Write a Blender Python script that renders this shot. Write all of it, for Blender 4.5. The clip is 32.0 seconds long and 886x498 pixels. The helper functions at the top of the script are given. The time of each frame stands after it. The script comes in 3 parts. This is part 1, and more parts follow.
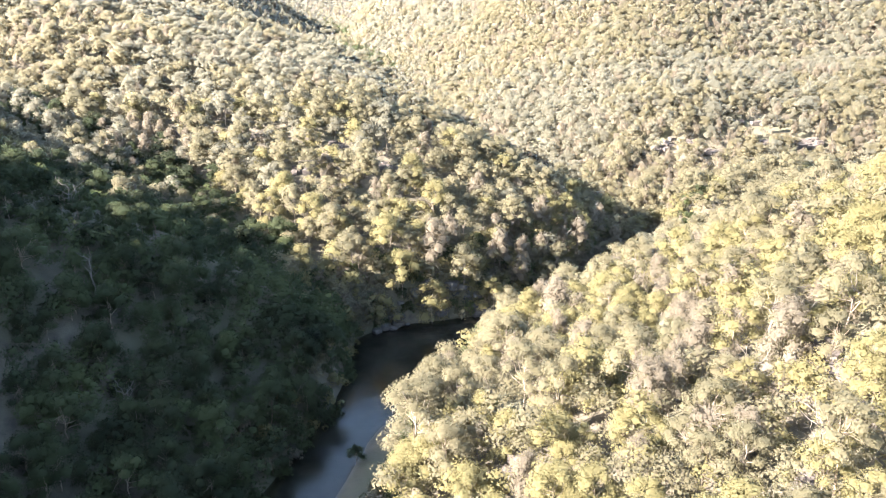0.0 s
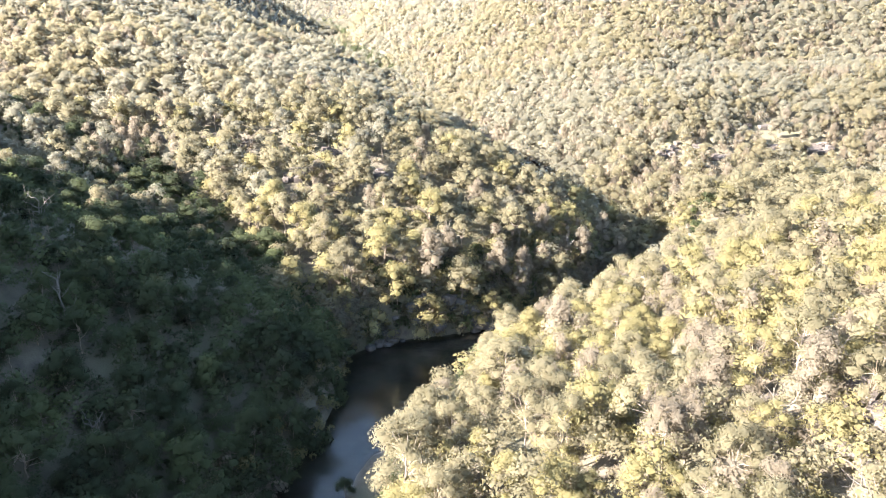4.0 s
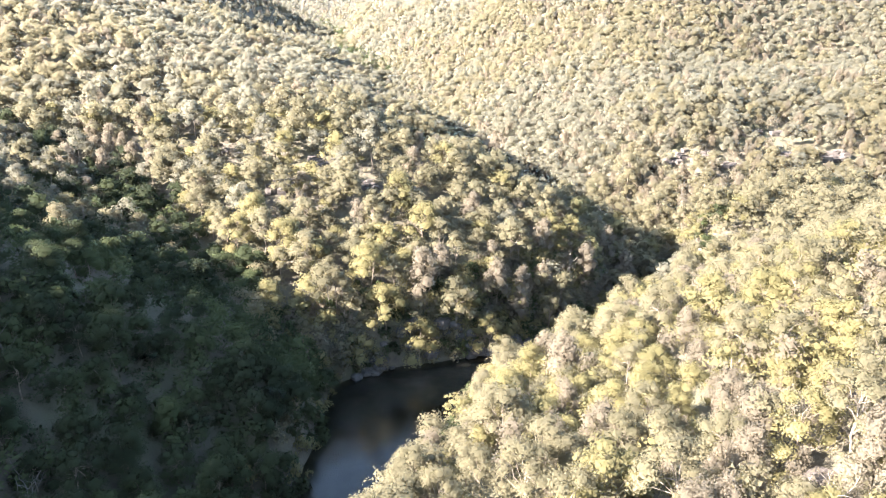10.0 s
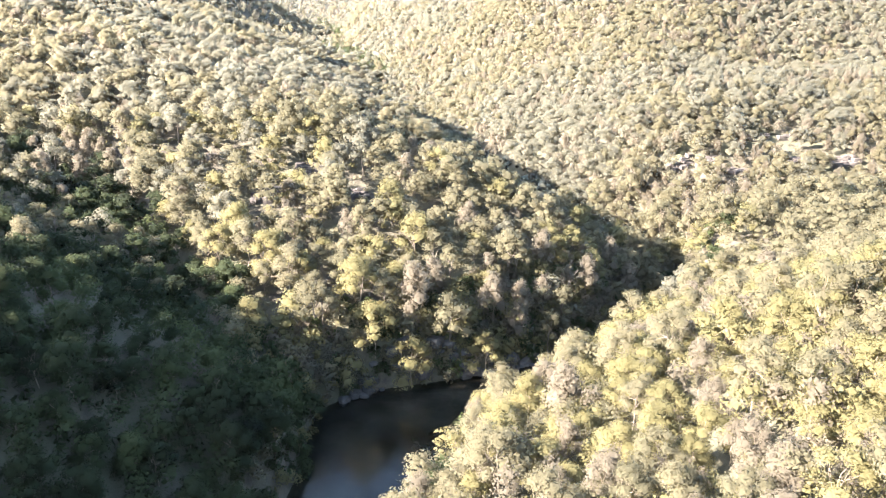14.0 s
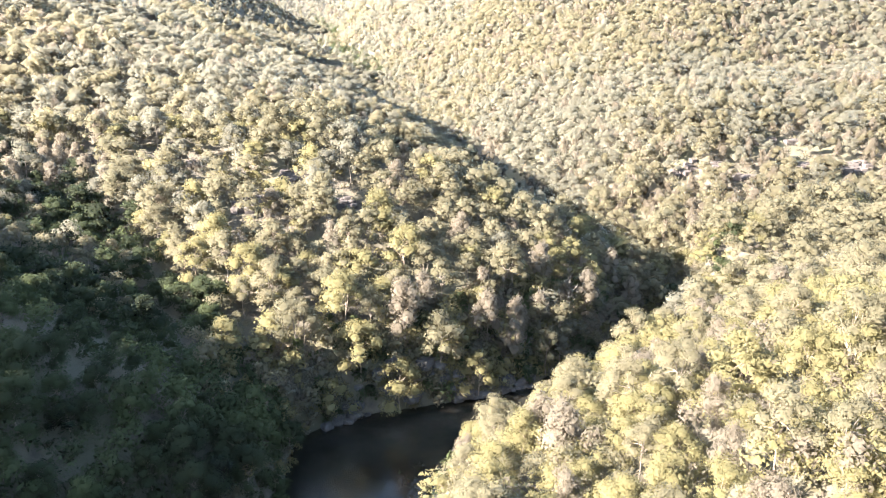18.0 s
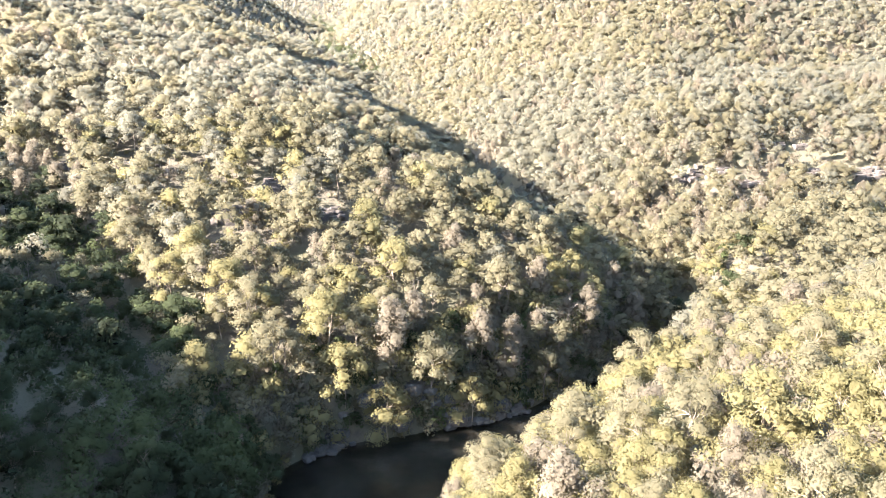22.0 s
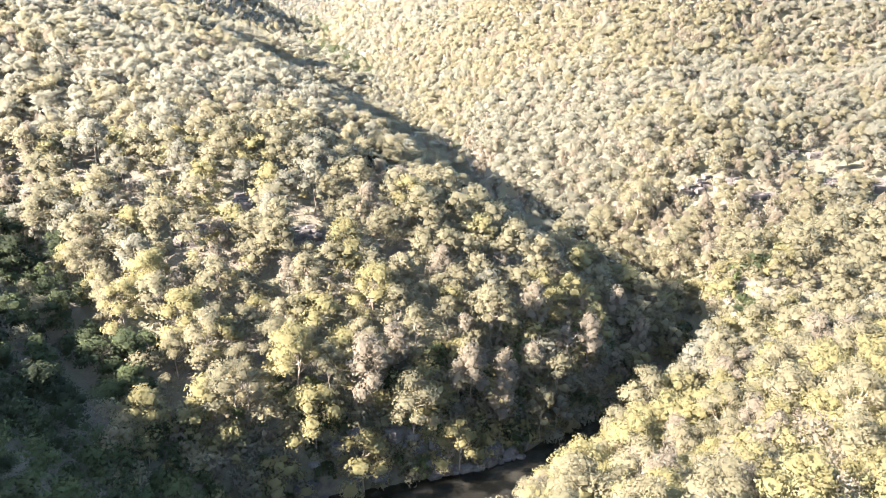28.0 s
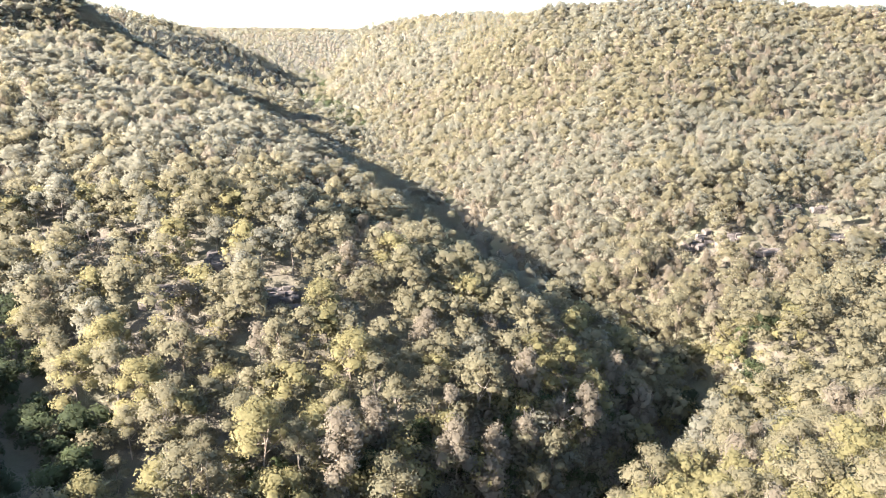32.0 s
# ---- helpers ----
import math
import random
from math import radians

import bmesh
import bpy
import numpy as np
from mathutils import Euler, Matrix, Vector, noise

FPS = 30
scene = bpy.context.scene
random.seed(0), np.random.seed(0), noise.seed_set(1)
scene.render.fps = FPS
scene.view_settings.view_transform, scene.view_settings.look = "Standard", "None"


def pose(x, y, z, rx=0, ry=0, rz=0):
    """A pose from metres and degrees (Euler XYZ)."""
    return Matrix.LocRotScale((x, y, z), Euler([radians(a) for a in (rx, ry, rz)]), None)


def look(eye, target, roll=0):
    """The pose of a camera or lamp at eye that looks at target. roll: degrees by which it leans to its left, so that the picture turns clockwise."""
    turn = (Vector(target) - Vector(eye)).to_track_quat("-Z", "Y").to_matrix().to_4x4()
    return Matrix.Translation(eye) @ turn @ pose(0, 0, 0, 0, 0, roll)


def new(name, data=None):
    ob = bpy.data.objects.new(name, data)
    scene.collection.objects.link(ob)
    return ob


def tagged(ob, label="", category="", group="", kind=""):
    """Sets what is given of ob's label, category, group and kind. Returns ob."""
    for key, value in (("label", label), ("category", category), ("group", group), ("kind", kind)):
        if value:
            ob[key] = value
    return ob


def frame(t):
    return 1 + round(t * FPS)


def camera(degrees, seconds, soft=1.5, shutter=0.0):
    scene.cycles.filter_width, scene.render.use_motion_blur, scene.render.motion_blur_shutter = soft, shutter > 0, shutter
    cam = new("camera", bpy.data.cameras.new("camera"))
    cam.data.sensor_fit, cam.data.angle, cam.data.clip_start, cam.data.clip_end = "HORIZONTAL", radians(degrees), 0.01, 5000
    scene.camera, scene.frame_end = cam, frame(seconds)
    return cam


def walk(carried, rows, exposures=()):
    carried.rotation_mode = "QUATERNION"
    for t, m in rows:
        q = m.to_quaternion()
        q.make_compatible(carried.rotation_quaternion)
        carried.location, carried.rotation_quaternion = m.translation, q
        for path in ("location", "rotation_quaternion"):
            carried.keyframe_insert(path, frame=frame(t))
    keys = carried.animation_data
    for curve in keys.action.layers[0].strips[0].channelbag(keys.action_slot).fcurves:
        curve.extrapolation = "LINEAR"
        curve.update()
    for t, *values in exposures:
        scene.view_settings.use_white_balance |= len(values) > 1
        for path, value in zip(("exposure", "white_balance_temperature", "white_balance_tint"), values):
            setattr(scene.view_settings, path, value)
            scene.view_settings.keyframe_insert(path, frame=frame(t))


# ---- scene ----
# ---- camera: a drone that flies up the gorge ----
LENS = 62.807
cam = camera(LENS, 32.0, soft=1.0)
# seconds, x, y, z, heading to the right, pitch, lean
PATH = [
    (0, 0.00, 0.00, 81.25, -0.000, -18.231, -0.060),
    (2, 0.52, 4.83, 81.29, -0.043, -18.210, -0.064),
    (6, 1.44, 14.78, 81.32, -0.050, -18.200, -0.080),
    (8, 2.01, 19.85, 81.28, -0.049, -18.167, -0.081),
    (10, 2.66, 24.99, 81.28, -0.028, -18.183, -0.077),
    (12, 3.26, 30.19, 81.37, 0.015, -18.213, -0.073),
    (14, 4.04, 35.52, 81.43, 0.045, -18.249, -0.031),
    (17, 5.47, 43.78, 81.38, 0.103, -18.290, 0.002),
    (19, 6.36, 49.35, 81.39, 0.120, -18.324, 0.034),
    (21, 7.22, 54.89, 81.45, 0.141, -18.366, 0.049),
    (23, 8.13, 60.45, 81.51, 0.156, -18.421, 0.039),
    (25, 9.08, 65.98, 81.49, 0.167, -18.443, 0.017),
    (27.5, 10.30, 72.87, 81.49, 0.184, -18.457, 0.032),
    (28, 10.55, 74.25, 81.48, 0.200, -18.462, 0.069),
    (28.5, 10.82, 75.64, 81.45, 0.232, -17.003, 0.063),
    (29, 11.11, 77.02, 81.39, 0.330, -11.728, 0.138),
    (29.5, 11.42, 78.39, 81.28, 0.394, -8.648, 0.106),
    (30, 11.74, 79.75, 81.15, 0.401, -8.629, 0.114),
    (30.5, 12.09, 81.10, 80.99, 0.401, -8.604, 0.099),
    (31, 12.45, 82.42, 80.80, 0.413, -8.571, 0.105),
    (31.5, 12.81, 83.73, 80.55, 0.423, -9.004, 0.099),
    (32, 13.18, 85.02, 80.28, 0.360, -14.369, -0.001),
]
walk(cam, [(t, pose(x, y, z, 90 + pitch, 0, -yaw) @ pose(0, 0, 0, 0, 0, roll)) for t, x, y, z, yaw, pitch, roll in PATH],
     [(0, 4.56), (28.4, 4.56), (29.2, 4.5), (31, 4.24), (32, 4.14)])

# ---- sun, sky and exposure ----
SUN_FROM = 15.0      # degrees by which the sun stands behind the left-hand side
SUN_UP = 27.0
to_sun = Vector((-math.cos(radians(SUN_FROM)) * math.cos(radians(SUN_UP)),
                 -math.sin(radians(SUN_FROM)) * math.cos(radians(SUN_UP)), math.sin(radians(SUN_UP))))
world = bpy.data.worlds.new("sky")
scene.world = world
world.use_nodes = True
wn = world.node_tree.nodes
sky = wn.new("ShaderNodeTexSky")
sky.sky_type = "NISHITA"
sky.sun_disc = False
sky.sun_elevation = radians(SUN_UP)
sky.sun_rotation = math.atan2(to_sun.x, to_sun.y) % (2 * math.pi)
sky.air_density, sky.dust_density, sky.ozone_density = 1.0, 1.5, 1.0
wn["Background"].inputs["Strength"].default_value = 0.060
world.node_tree.links.new(sky.outputs[0], wn["Background"].inputs["Color"])
sun = new("sun", bpy.data.lights.new("sun", "SUN"))
sun.data.energy = 4.2
sun.data.angle = radians(0.53)
sun.data.color = (1.0, 0.87, 0.79)
sun.matrix_world = look(to_sun * 900, (0, 0, 0))

# ---- helpers of this scene ----


def smooth(a, b, v):
    t = np.clip((v - a) / (b - a), 0, 1)
    return t * t * (3 - 2 * t)


class Lattice:
    """Smooth value noise over the plan, about -1 to 1."""

    def __init__(self, seed):
        self.g = np.random.default_rng(seed).uniform(-1, 1, (64, 64))

    def __call__(self, x, y, size):
        u, v = np.asarray(x) / size, np.asarray(y) / size
        i, j = np.floor(u).astype(int), np.floor(v).astype(int)
        a, b = u - i, v - j
        a, b = a * a * (3 - 2 * a), b * b * (3 - 2 * b)
        g = self.g
        q = lambda m, n: g[(i + m) % 64, (j + n) % 64]
        return (q(0, 0) * (1 - a) + q(1, 0) * a) * (1 - b) + (q(0, 1) * (1 - a) + q(1, 1) * a) * b


lump, patch, grain = Lattice(1), Lattice(2), Lattice(3)


def part(name, data, parent, label=""):
    ob = new(name, data)
    ob.parent = parent
    return tagged(ob, label)


def mesh_from(name, verts, faces, mats, index=None, flat=True, normals=None):
    """A mesh from an n x 3 array and an m x k array of faces, all with k corners."""
    me = bpy.data.meshes.new(name)
    verts, faces = np.asarray(verts, np.float32), np.asarray(faces, np.int32)
    k = faces.shape[1]
    me.vertices.add(len(verts))
    me.vertices.foreach_set("co", verts.ravel())
    me.loops.add(faces.size)
    me.loops.foreach_set("vertex_index", faces.ravel())
    me.polygons.add(len(faces))
    me.polygons.foreach_set("loop_start", np.arange(0, faces.size, k, dtype=np.int32))
    me.polygons.foreach_set("loop_total", np.full(len(faces), k, np.int32))
    for m in mats:
        me.materials.append(m)
    if index is not None:
        me.polygons.foreach_set("material_index", np.asarray(index, np.int32))
    me.polygons.foreach_set("use_smooth", np.full(len(faces), not flat, bool))
    me.update(calc_edges=True)
    if normals is not None:
        me.attributes.new("custom_normal", "FLOAT_VECTOR", "POINT").data.foreach_set("vector", np.asarray(normals, np.float32).ravel())
    return me


def leaf_mesh(name, tris, nrm, mats, index=None):
    """Leaf sprays as triangles that shade with the roundness of their clump."""
    n = len(tris)
    return mesh_from(name, tris.reshape(-1, 3), np.arange(n * 3).reshape(-1, 3), mats, index, False, np.repeat(nrm, 3, axis=0))


# ---- materials ----
def material(name):
    m = bpy.data.materials.new(name)
    m.use_nodes = True
    return m, m.node_tree.nodes, m.node_tree.links, m.node_tree.nodes["Principled BSDF"]


def ramp(nodes, stops):
    r = nodes.new("ShaderNodeValToRGB")
    while len(r.color_ramp.elements) < len(stops):
        r.color_ramp.elements.new(0.5)
    for e, (p, c) in zip(r.color_ramp.elements, stops):
        e.position, e.color = p, (*c, 1)
    return r


def noise_tex(nodes, links, scale, detail=3.0, rough=0.55):
    g = nodes.new("ShaderNodeNewGeometry")
    n = nodes.new("ShaderNodeTexNoise")
    n.inputs["Scale"].default_value, n.inputs["Detail"].default_value = scale, detail
    n.inputs["Roughness"].default_value = rough
    links.new(g.outputs["Position"], n.inputs["Vector"])
    return n


def foliage(name, dark, mid, light, open_share=0.2, through_leaf=0.58):
    """Leaves: a tint for each tree, another for each stand and each spray."""
    m, n, l, bsdf = material(name)
    info, geo = n.new("ShaderNodeObjectInfo"), n.new("ShaderNodeNewGeometry")
    stand = noise_tex(n, l, 0.09, 1.0)
    add = n.new("ShaderNodeMath")
    add.operation = "MULTIPLY_ADD"
    l.new(geo.outputs["Random Per Island"], add.inputs[0])
    add.inputs[1].default_value = 0.12
    mix = n.new("ShaderNodeMath")
    mix.operation = "MULTIPLY_ADD"
    l.new(info.outputs["Random"], mix.inputs[0])
    mix.inputs[1].default_value = 0.42
    half = n.new("ShaderNodeMath")
    half.operation = "MULTIPLY_ADD"
    half.inputs[1].default_value, half.inputs[2].default_value = 1.3, -0.55
    l.new(stand.outputs[0], half.inputs[0])
    l.new(half.outputs[0], mix.inputs[2])
    l.new(mix.outputs[0], add.inputs[2])
    r = ramp(n, [(0.0, dark), (0.45, mid), (0.95, light)])
    l.new(add.outputs[0], r.inputs[0])
    l.new(r.outputs[0], bsdf.inputs["Base Color"])
    bsdf.inputs["Roughness"].default_value = 0.7
    bsdf.inputs["Specular IOR Level"].default_value = 0.12
    tr = n.new("ShaderNodeBsdfTranslucent")
    l.new(r.outputs[0], tr.inputs["Color"])
    ms = n.new("ShaderNodeMixShader")
    ms.inputs[0].default_value = through_leaf
    l.new(bsdf.outputs[0], ms.inputs[1])
    l.new(tr.outputs[0], ms.inputs[2])
    # a spray of narrow leaves lets part of the light pass between them
    gaps, porous = n.new("ShaderNodeBsdfTransparent"), n.new("ShaderNodeMixShader")
    porous.inputs[0].default_value = open_share
    l.new(ms.outputs[0], porous.inputs[1])
    l.new(gaps.outputs[0], porous.inputs[2])
    l.new(porous.outputs[0], n["Material Output"].inputs["Surface"])
    return m


TINTS = {
    "gum": ("leaf_olive", (0.105, 0.101, 0.064), (0.143, 0.133, 0.085), (0.171, 0.156, 0.099)),
    "grey": ("leaf_grey_green", (0.104, 0.104, 0.082), (0.140, 0.138, 0.104), (0.166, 0.160, 0.118)),
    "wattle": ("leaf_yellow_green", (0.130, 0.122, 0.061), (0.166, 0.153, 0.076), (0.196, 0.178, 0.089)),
    "sheoak": ("leaf_grey_buff", (0.127, 0.114, 0.088), (0.154, 0.136, 0.103), (0.175, 0.153, 0.114)),
    # gully green, darkened further to paint shade on the left slope
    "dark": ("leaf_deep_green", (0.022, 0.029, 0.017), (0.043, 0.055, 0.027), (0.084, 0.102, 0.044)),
}


def nearer(c, mid, share):
    return tuple(a + (b - a) * share for a, b in zip(c, mid))


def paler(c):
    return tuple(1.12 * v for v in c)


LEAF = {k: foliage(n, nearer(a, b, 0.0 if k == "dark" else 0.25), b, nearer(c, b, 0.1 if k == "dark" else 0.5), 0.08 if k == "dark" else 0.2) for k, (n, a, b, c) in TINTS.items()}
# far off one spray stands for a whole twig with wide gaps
# evened, paler tints and the wide gaps imitate haze over far woods
HAZY_TWIG = {k: foliage(n.replace("leaf", "hazy_twig"), paler(nearer(a, b, 0.4)), paler(b), paler(nearer(c, b, 0.6)), 0.48, 0.68) for k, (n, a, b, c) in TINTS.items()}
KINDS = ["gum", "grey", "wattle", "sheoak", "dark"]


def bark(name, dark, light, rough=0.85):
    m, n, l, bsdf = material(name)
    t = noise_tex(n, l, 1.6, 4.0)
    r = ramp(n, [(0.3, dark), (0.7, light)])
    l.new(t.outputs[0], r.inputs[0])
    l.new(r.outputs[0], bsdf.inputs["Base Color"])
    bsdf.inputs["Roughness"].default_value = rough
    return m


BARK_PALE = bark("bark_pale", (0.065, 0.054, 0.042), (0.15, 0.13, 0.105))
BARK_DARK = bark("bark_brown", (0.07, 0.055, 0.04), (0.17, 0.14, 0.105))
BARK_WHITE = bark("bark_white", (0.075, 0.068, 0.056), (0.15, 0.137, 0.115))
BARK_DEAD = bark("wood_bleached", (0.04, 0.036, 0.031), (0.09, 0.081, 0.071))


def rock_material(name, cols):
    m, n, l, bsdf = material(name)
    big = noise_tex(n, l, 0.35, 5.0, 0.65)
    r = ramp(n, cols)
    l.new(big.outputs[0], r.inputs[0])
    fine = noise_tex(n, l, 5.0, 4.0)
    mul = n.new("ShaderNodeMix")
    mul.data_type, mul.blend_type = "RGBA", "MULTIPLY"
    mul.inputs["Factor"].default_value = 0.5
    l.new(r.outputs[0], mul.inputs[6])
    l.new(fine.outputs[0], mul.inputs[7])
    l.new(mul.outputs[2], bsdf.inputs["Base Color"])
    bsdf.inputs["Roughness"].default_value = 0.9
    b = n.new("ShaderNodeBump")
    b.inputs["Strength"].default_value, b.inputs["Distance"].default_value = 0.6, 0.25
    l.new(fine.outputs[0], b.inputs["Height"])
    l.new(b.outputs[0], bsdf.inputs["Normal"])
    return m


SANDSTONE = rock_material("sandstone", [(0.30, (0.032, 0.028, 0.025)), (0.48, (0.056, 0.048, 0.043)), (0.78, (0.084, 0.072, 0.064))])
RIVER_ROCK = rock_material("river_rock", [(0.25, (0.022, 0.021, 0.019)), (0.5, (0.050, 0.048, 0.045)), (0.8, (0.100, 0.095, 0.089))])


def ground_material():
    m, n, l, bsdf = material("forest_floor")
    big, mid, fine = noise_tex(n, l, 0.06, 4.0, 0.6), noise_tex(n, l, 0.5, 5.0, 0.6), noise_tex(n, l, 4.0, 4.0)
    litter = ramp(n, [(0.30, (0.025, 0.022, 0.016)), (0.50, (0.052, 0.045, 0.031)), (0.72, (0.072, 0.062, 0.043))])
    l.new(mid.outputs[0], litter.inputs[0])
    green = ramp(n, [(0.42, (0, 0, 0)), (0.62, (1, 1, 1))])
    l.new(big.outputs[0], green.inputs[0])
    mg = n.new("ShaderNodeMix")
    mg.data_type = "RGBA"
    l.new(green.outputs[0], mg.inputs["Factor"])
    l.new(litter.outputs[0], mg.inputs[6])
    mg.inputs[7].default_value = (0.050, 0.050, 0.028, 1)
    # sand in the creek bed: everything lower than the bank's foot
    geo, sep = n.new("ShaderNodeNewGeometry"), n.new("ShaderNodeSeparateXYZ")
    l.new(geo.outputs["Position"], sep.inputs[0])
    wob = n.new("ShaderNodeMath")
    wob.operation = "MULTIPLY_ADD"
    wob.inputs[1].default_value = 0.8
    l.new(mid.outputs[0], wob.inputs[0])
    l.new(sep.outputs["Z"], wob.inputs[2])
    low = n.new("ShaderNodeMapRange")
    low.inputs["From Min"].default_value, low.inputs["From Max"].default_value = 0.72, 0.45
    l.new(wob.outputs[0], low.inputs["Value"])
    sand = ramp(n, [(0.3, (0.052, 0.048, 0.041)), (0.7, (0.100, 0.092, 0.078))])
    l.new(fine.outputs[0], sand.inputs[0])
    ms = n.new("ShaderNodeMix")
    ms.data_type = "RGBA"
    nsep, flatness, both = n.new("ShaderNodeSeparateXYZ"), n.new("ShaderNodeMapRange"), n.new("ShaderNodeMath")
    l.new(geo.outputs["Normal"], nsep.inputs[0])
    flatness.inputs["From Min"].default_value, flatness.inputs["From Max"].default_value = 0.90, 0.97
    l.new(nsep.outputs["Z"], flatness.inputs["Value"])
    both.operation = "MULTIPLY"
    l.new(low.outputs[0], both.inputs[0])
    l.new(flatness.outputs[0], both.inputs[1])
    l.new(both.outputs[0], ms.inputs["Factor"])
    l.new(mg.outputs[2], ms.inputs[6])
    # mud and weed in the deep channel
    deep, mm = n.new("ShaderNodeMapRange"), n.new("ShaderNodeMix")
    deep.inputs["From Min"].default_value, deep.inputs["From Max"].default_value = 0.05, -0.35
    l.new(wob.outputs[0], deep.inputs["Value"])
    mm.data_type = "RGBA"
    l.new(deep.outputs[0], mm.inputs["Factor"])
    l.new(sand.outputs[0], mm.inputs[6])
    mm.inputs[7].default_value = (0.035, 0.034, 0.026, 1)
    l.new(mm.outputs[2], ms.inputs[7])
    l.new(ms.outputs[2], bsdf.inputs["Base Color"])
    bsdf.inputs["Roughness"].default_value = 0.95
    b = n.new("ShaderNodeBump")
    b.inputs["Strength"].default_value, b.inputs["Distance"].default_value = 0.7, 0.3
    l.new(fine.outputs[0], b.inputs["Height"])
    l.new(b.outputs[0], bsdf.inputs["Normal"])
    return m


def water_material():
    m, n, l, bsdf = material("creek_water")
    n.remove(bsdf)
    clear, gloss, fres, mix = (n.new("ShaderNodeBsdfTransparent"), n.new("ShaderNodeBsdfGlossy"),
                               n.new("ShaderNodeFresnel"), n.new("ShaderNodeMixShader"))
    depth = noise_tex(n, l, 0.12, 3.0)
    r = ramp(n, [(0.35, (0.24, 0.25, 0.22)), (0.65, (0.58, 0.58, 0.53))])
    l.new(depth.outputs[0], r.inputs[0])
    l.new(r.outputs[0], clear.inputs["Color"])
    gloss.inputs["Roughness"].default_value = 0.06
    fres.inputs["IOR"].default_value = 1.33
    ripple = noise_tex(n, l, 0.7, 5.0, 0.62)
    b = n.new("ShaderNodeBump")
    b.inputs["Strength"].default_value, b.inputs["Distance"].default_value = 0.4, 0.12
    l.new(ripple.outputs[0], b.inputs["Height"])
    l.new(b.outputs[0], gloss.inputs["Normal"])
    silt, murk = n.new("ShaderNodeBsdfDiffuse"), n.new("ShaderNodeMixShader")
    silt.inputs["Color"].default_value = (0.038, 0.037, 0.031, 1)
    drift, share = noise_tex(n, l, 0.22, 4.0, 0.6), n.new("ShaderNodeMapRange")
    share.inputs["From Min"].default_value, share.inputs["From Max"].default_value = 0.40, 0.64
    share.inputs["To Min"].default_value, share.inputs["To Max"].default_value = 0.04, 0.34
    l.new(drift.outputs[0], share.inputs["Value"])
    l.new(share.outputs[0], murk.inputs[0])
    l.new(clear.outputs[0], murk.inputs[1])
    l.new(silt.outputs[0], murk.inputs[2])
    l.new(fres.outputs[0], mix.inputs[0])
    l.new(murk.outputs[0], mix.inputs[1])
    l.new(gloss.outputs[0], mix.inputs[2])
    l.new(mix.outputs[0], n["Material Output"].inputs["Surface"])
    return m


# ---- the lie of the land: valley lines, crests and sandstone benches (x, y, height) ----
CREEK = [(-60, -400, 0.0), (-42, -150, -0.0), (-34, -40, -0.0), (-30, 50, 0.0), (-21, 104, 0.1), (-15, 130, 0.1), (-12, 150, 0.1), (-12, 168, 0.0), (-4, 174, 0.2), (14, 180.5, 0.3), (30, 190, 0.6), (53, 210, 0.7), (70, 230, 1.4), (77, 246, 3.2), (64, 268, 5.5), (46, 302, 8.0), (30, 345, 16.0), (14, 405, 19.0), (-8, 485, 22.0), (-36, 590, 28.0), (-96, 760, 34.0), (-130, 900, 36.0), (-140, 1100, 41.0), (-220, 1400, 54.8)]
LEFT_GULLY = [(-26, 172, 9.0), (-50, 190, 18.2), (-100, 228, 30.7), (-160, 262, 49.8), (-230, 300, 69.3)]
RIGHT_GULLY = [(80, 244, 15.6), (110, 228, 19.1), (150, 222, 25.7), (210, 215, 37.4), (300, 200, 52.4)]
NEAR_LEFT = [(-40, 150, 22.0), (-70, 142, 38.0), (-105, 140, 53.0), (-150, 140, 71.0), (-260, 150, 97.0)]
LEFT_WALL = [(-150, -400, 78.0), (-125, -150, 70.0), (-115, 0, 62.0), (-112, 80, 58.0), (-112, 118, 57.0)]
LEFT_SPUR = [(58, 240, 8.6), (42, 250, 16.1), (20, 246, 25.5), (2, 246, 33.0), (-30, 258, 44.6), (-70, 280, 52.0), (-105, 318, 60.5), (-150, 380, 76.0), (-195, 450, 86.0)]
LEFT_HILL = [(-600, 640, 135.0), (-330, 520, 126.0), (-212, 527, 116.0), (-190, 537, 102.0), (-166, 548, 83.0), (-140, 560, 60.1), (-112, 575, 38.0)]
RIGHT_SPUR = [(4, 108, 18.6), (26, 108, 25.4), (50, 106, 37.3), (80, 112, 56.4), (130, 110, 71.8), (220, 90, 87.9), (360, 60, 104.3)]
RIGHT_WALL = [(160, -400, 101.8), (130, -150, 89.7), (110, 0, 74.4), (80, 60, 56.9)]
RIGHT_BENCH = [(150, 262, 16.6), (110, 284, 25.5), (98, 300, 30.4), (80, 332, 37.4), (64, 385, 36.2), (48, 455, 42.4)]
SPUR_BENCH = [(-92, 240, 34.1), (-45, 229, 33.8), (-16, 222, 29.5), (10, 208, 19.6), (40, 214, 15.3)]
SPUR_TOP = [(-20, 284, 41.0), (-34, 306, 46.0), (-49, 332, 49.5), (-72, 370, 54.5), (-98, 410, 60.5), (-130, 442, 70.0), (-165, 462, 80.0)]
SPUR_BACK = [(-95, 290, 55.0), (-116, 301, 60.0), (-150, 320, 69.0), (-190, 350, 81.0)]
RIGHT_LEDGE = [(118, 297, 30.5), (134, 294, 31.0), (165, 290, 32.0)]
VALLEY_SIDE = [(-52, 538, 34.0), (-80, 600, 38.0), (-118, 690, 46.0)]
RIGHT_MID = [(144, 402, 47.0), (187, 422, 47.5), (250, 420, 54.0)]
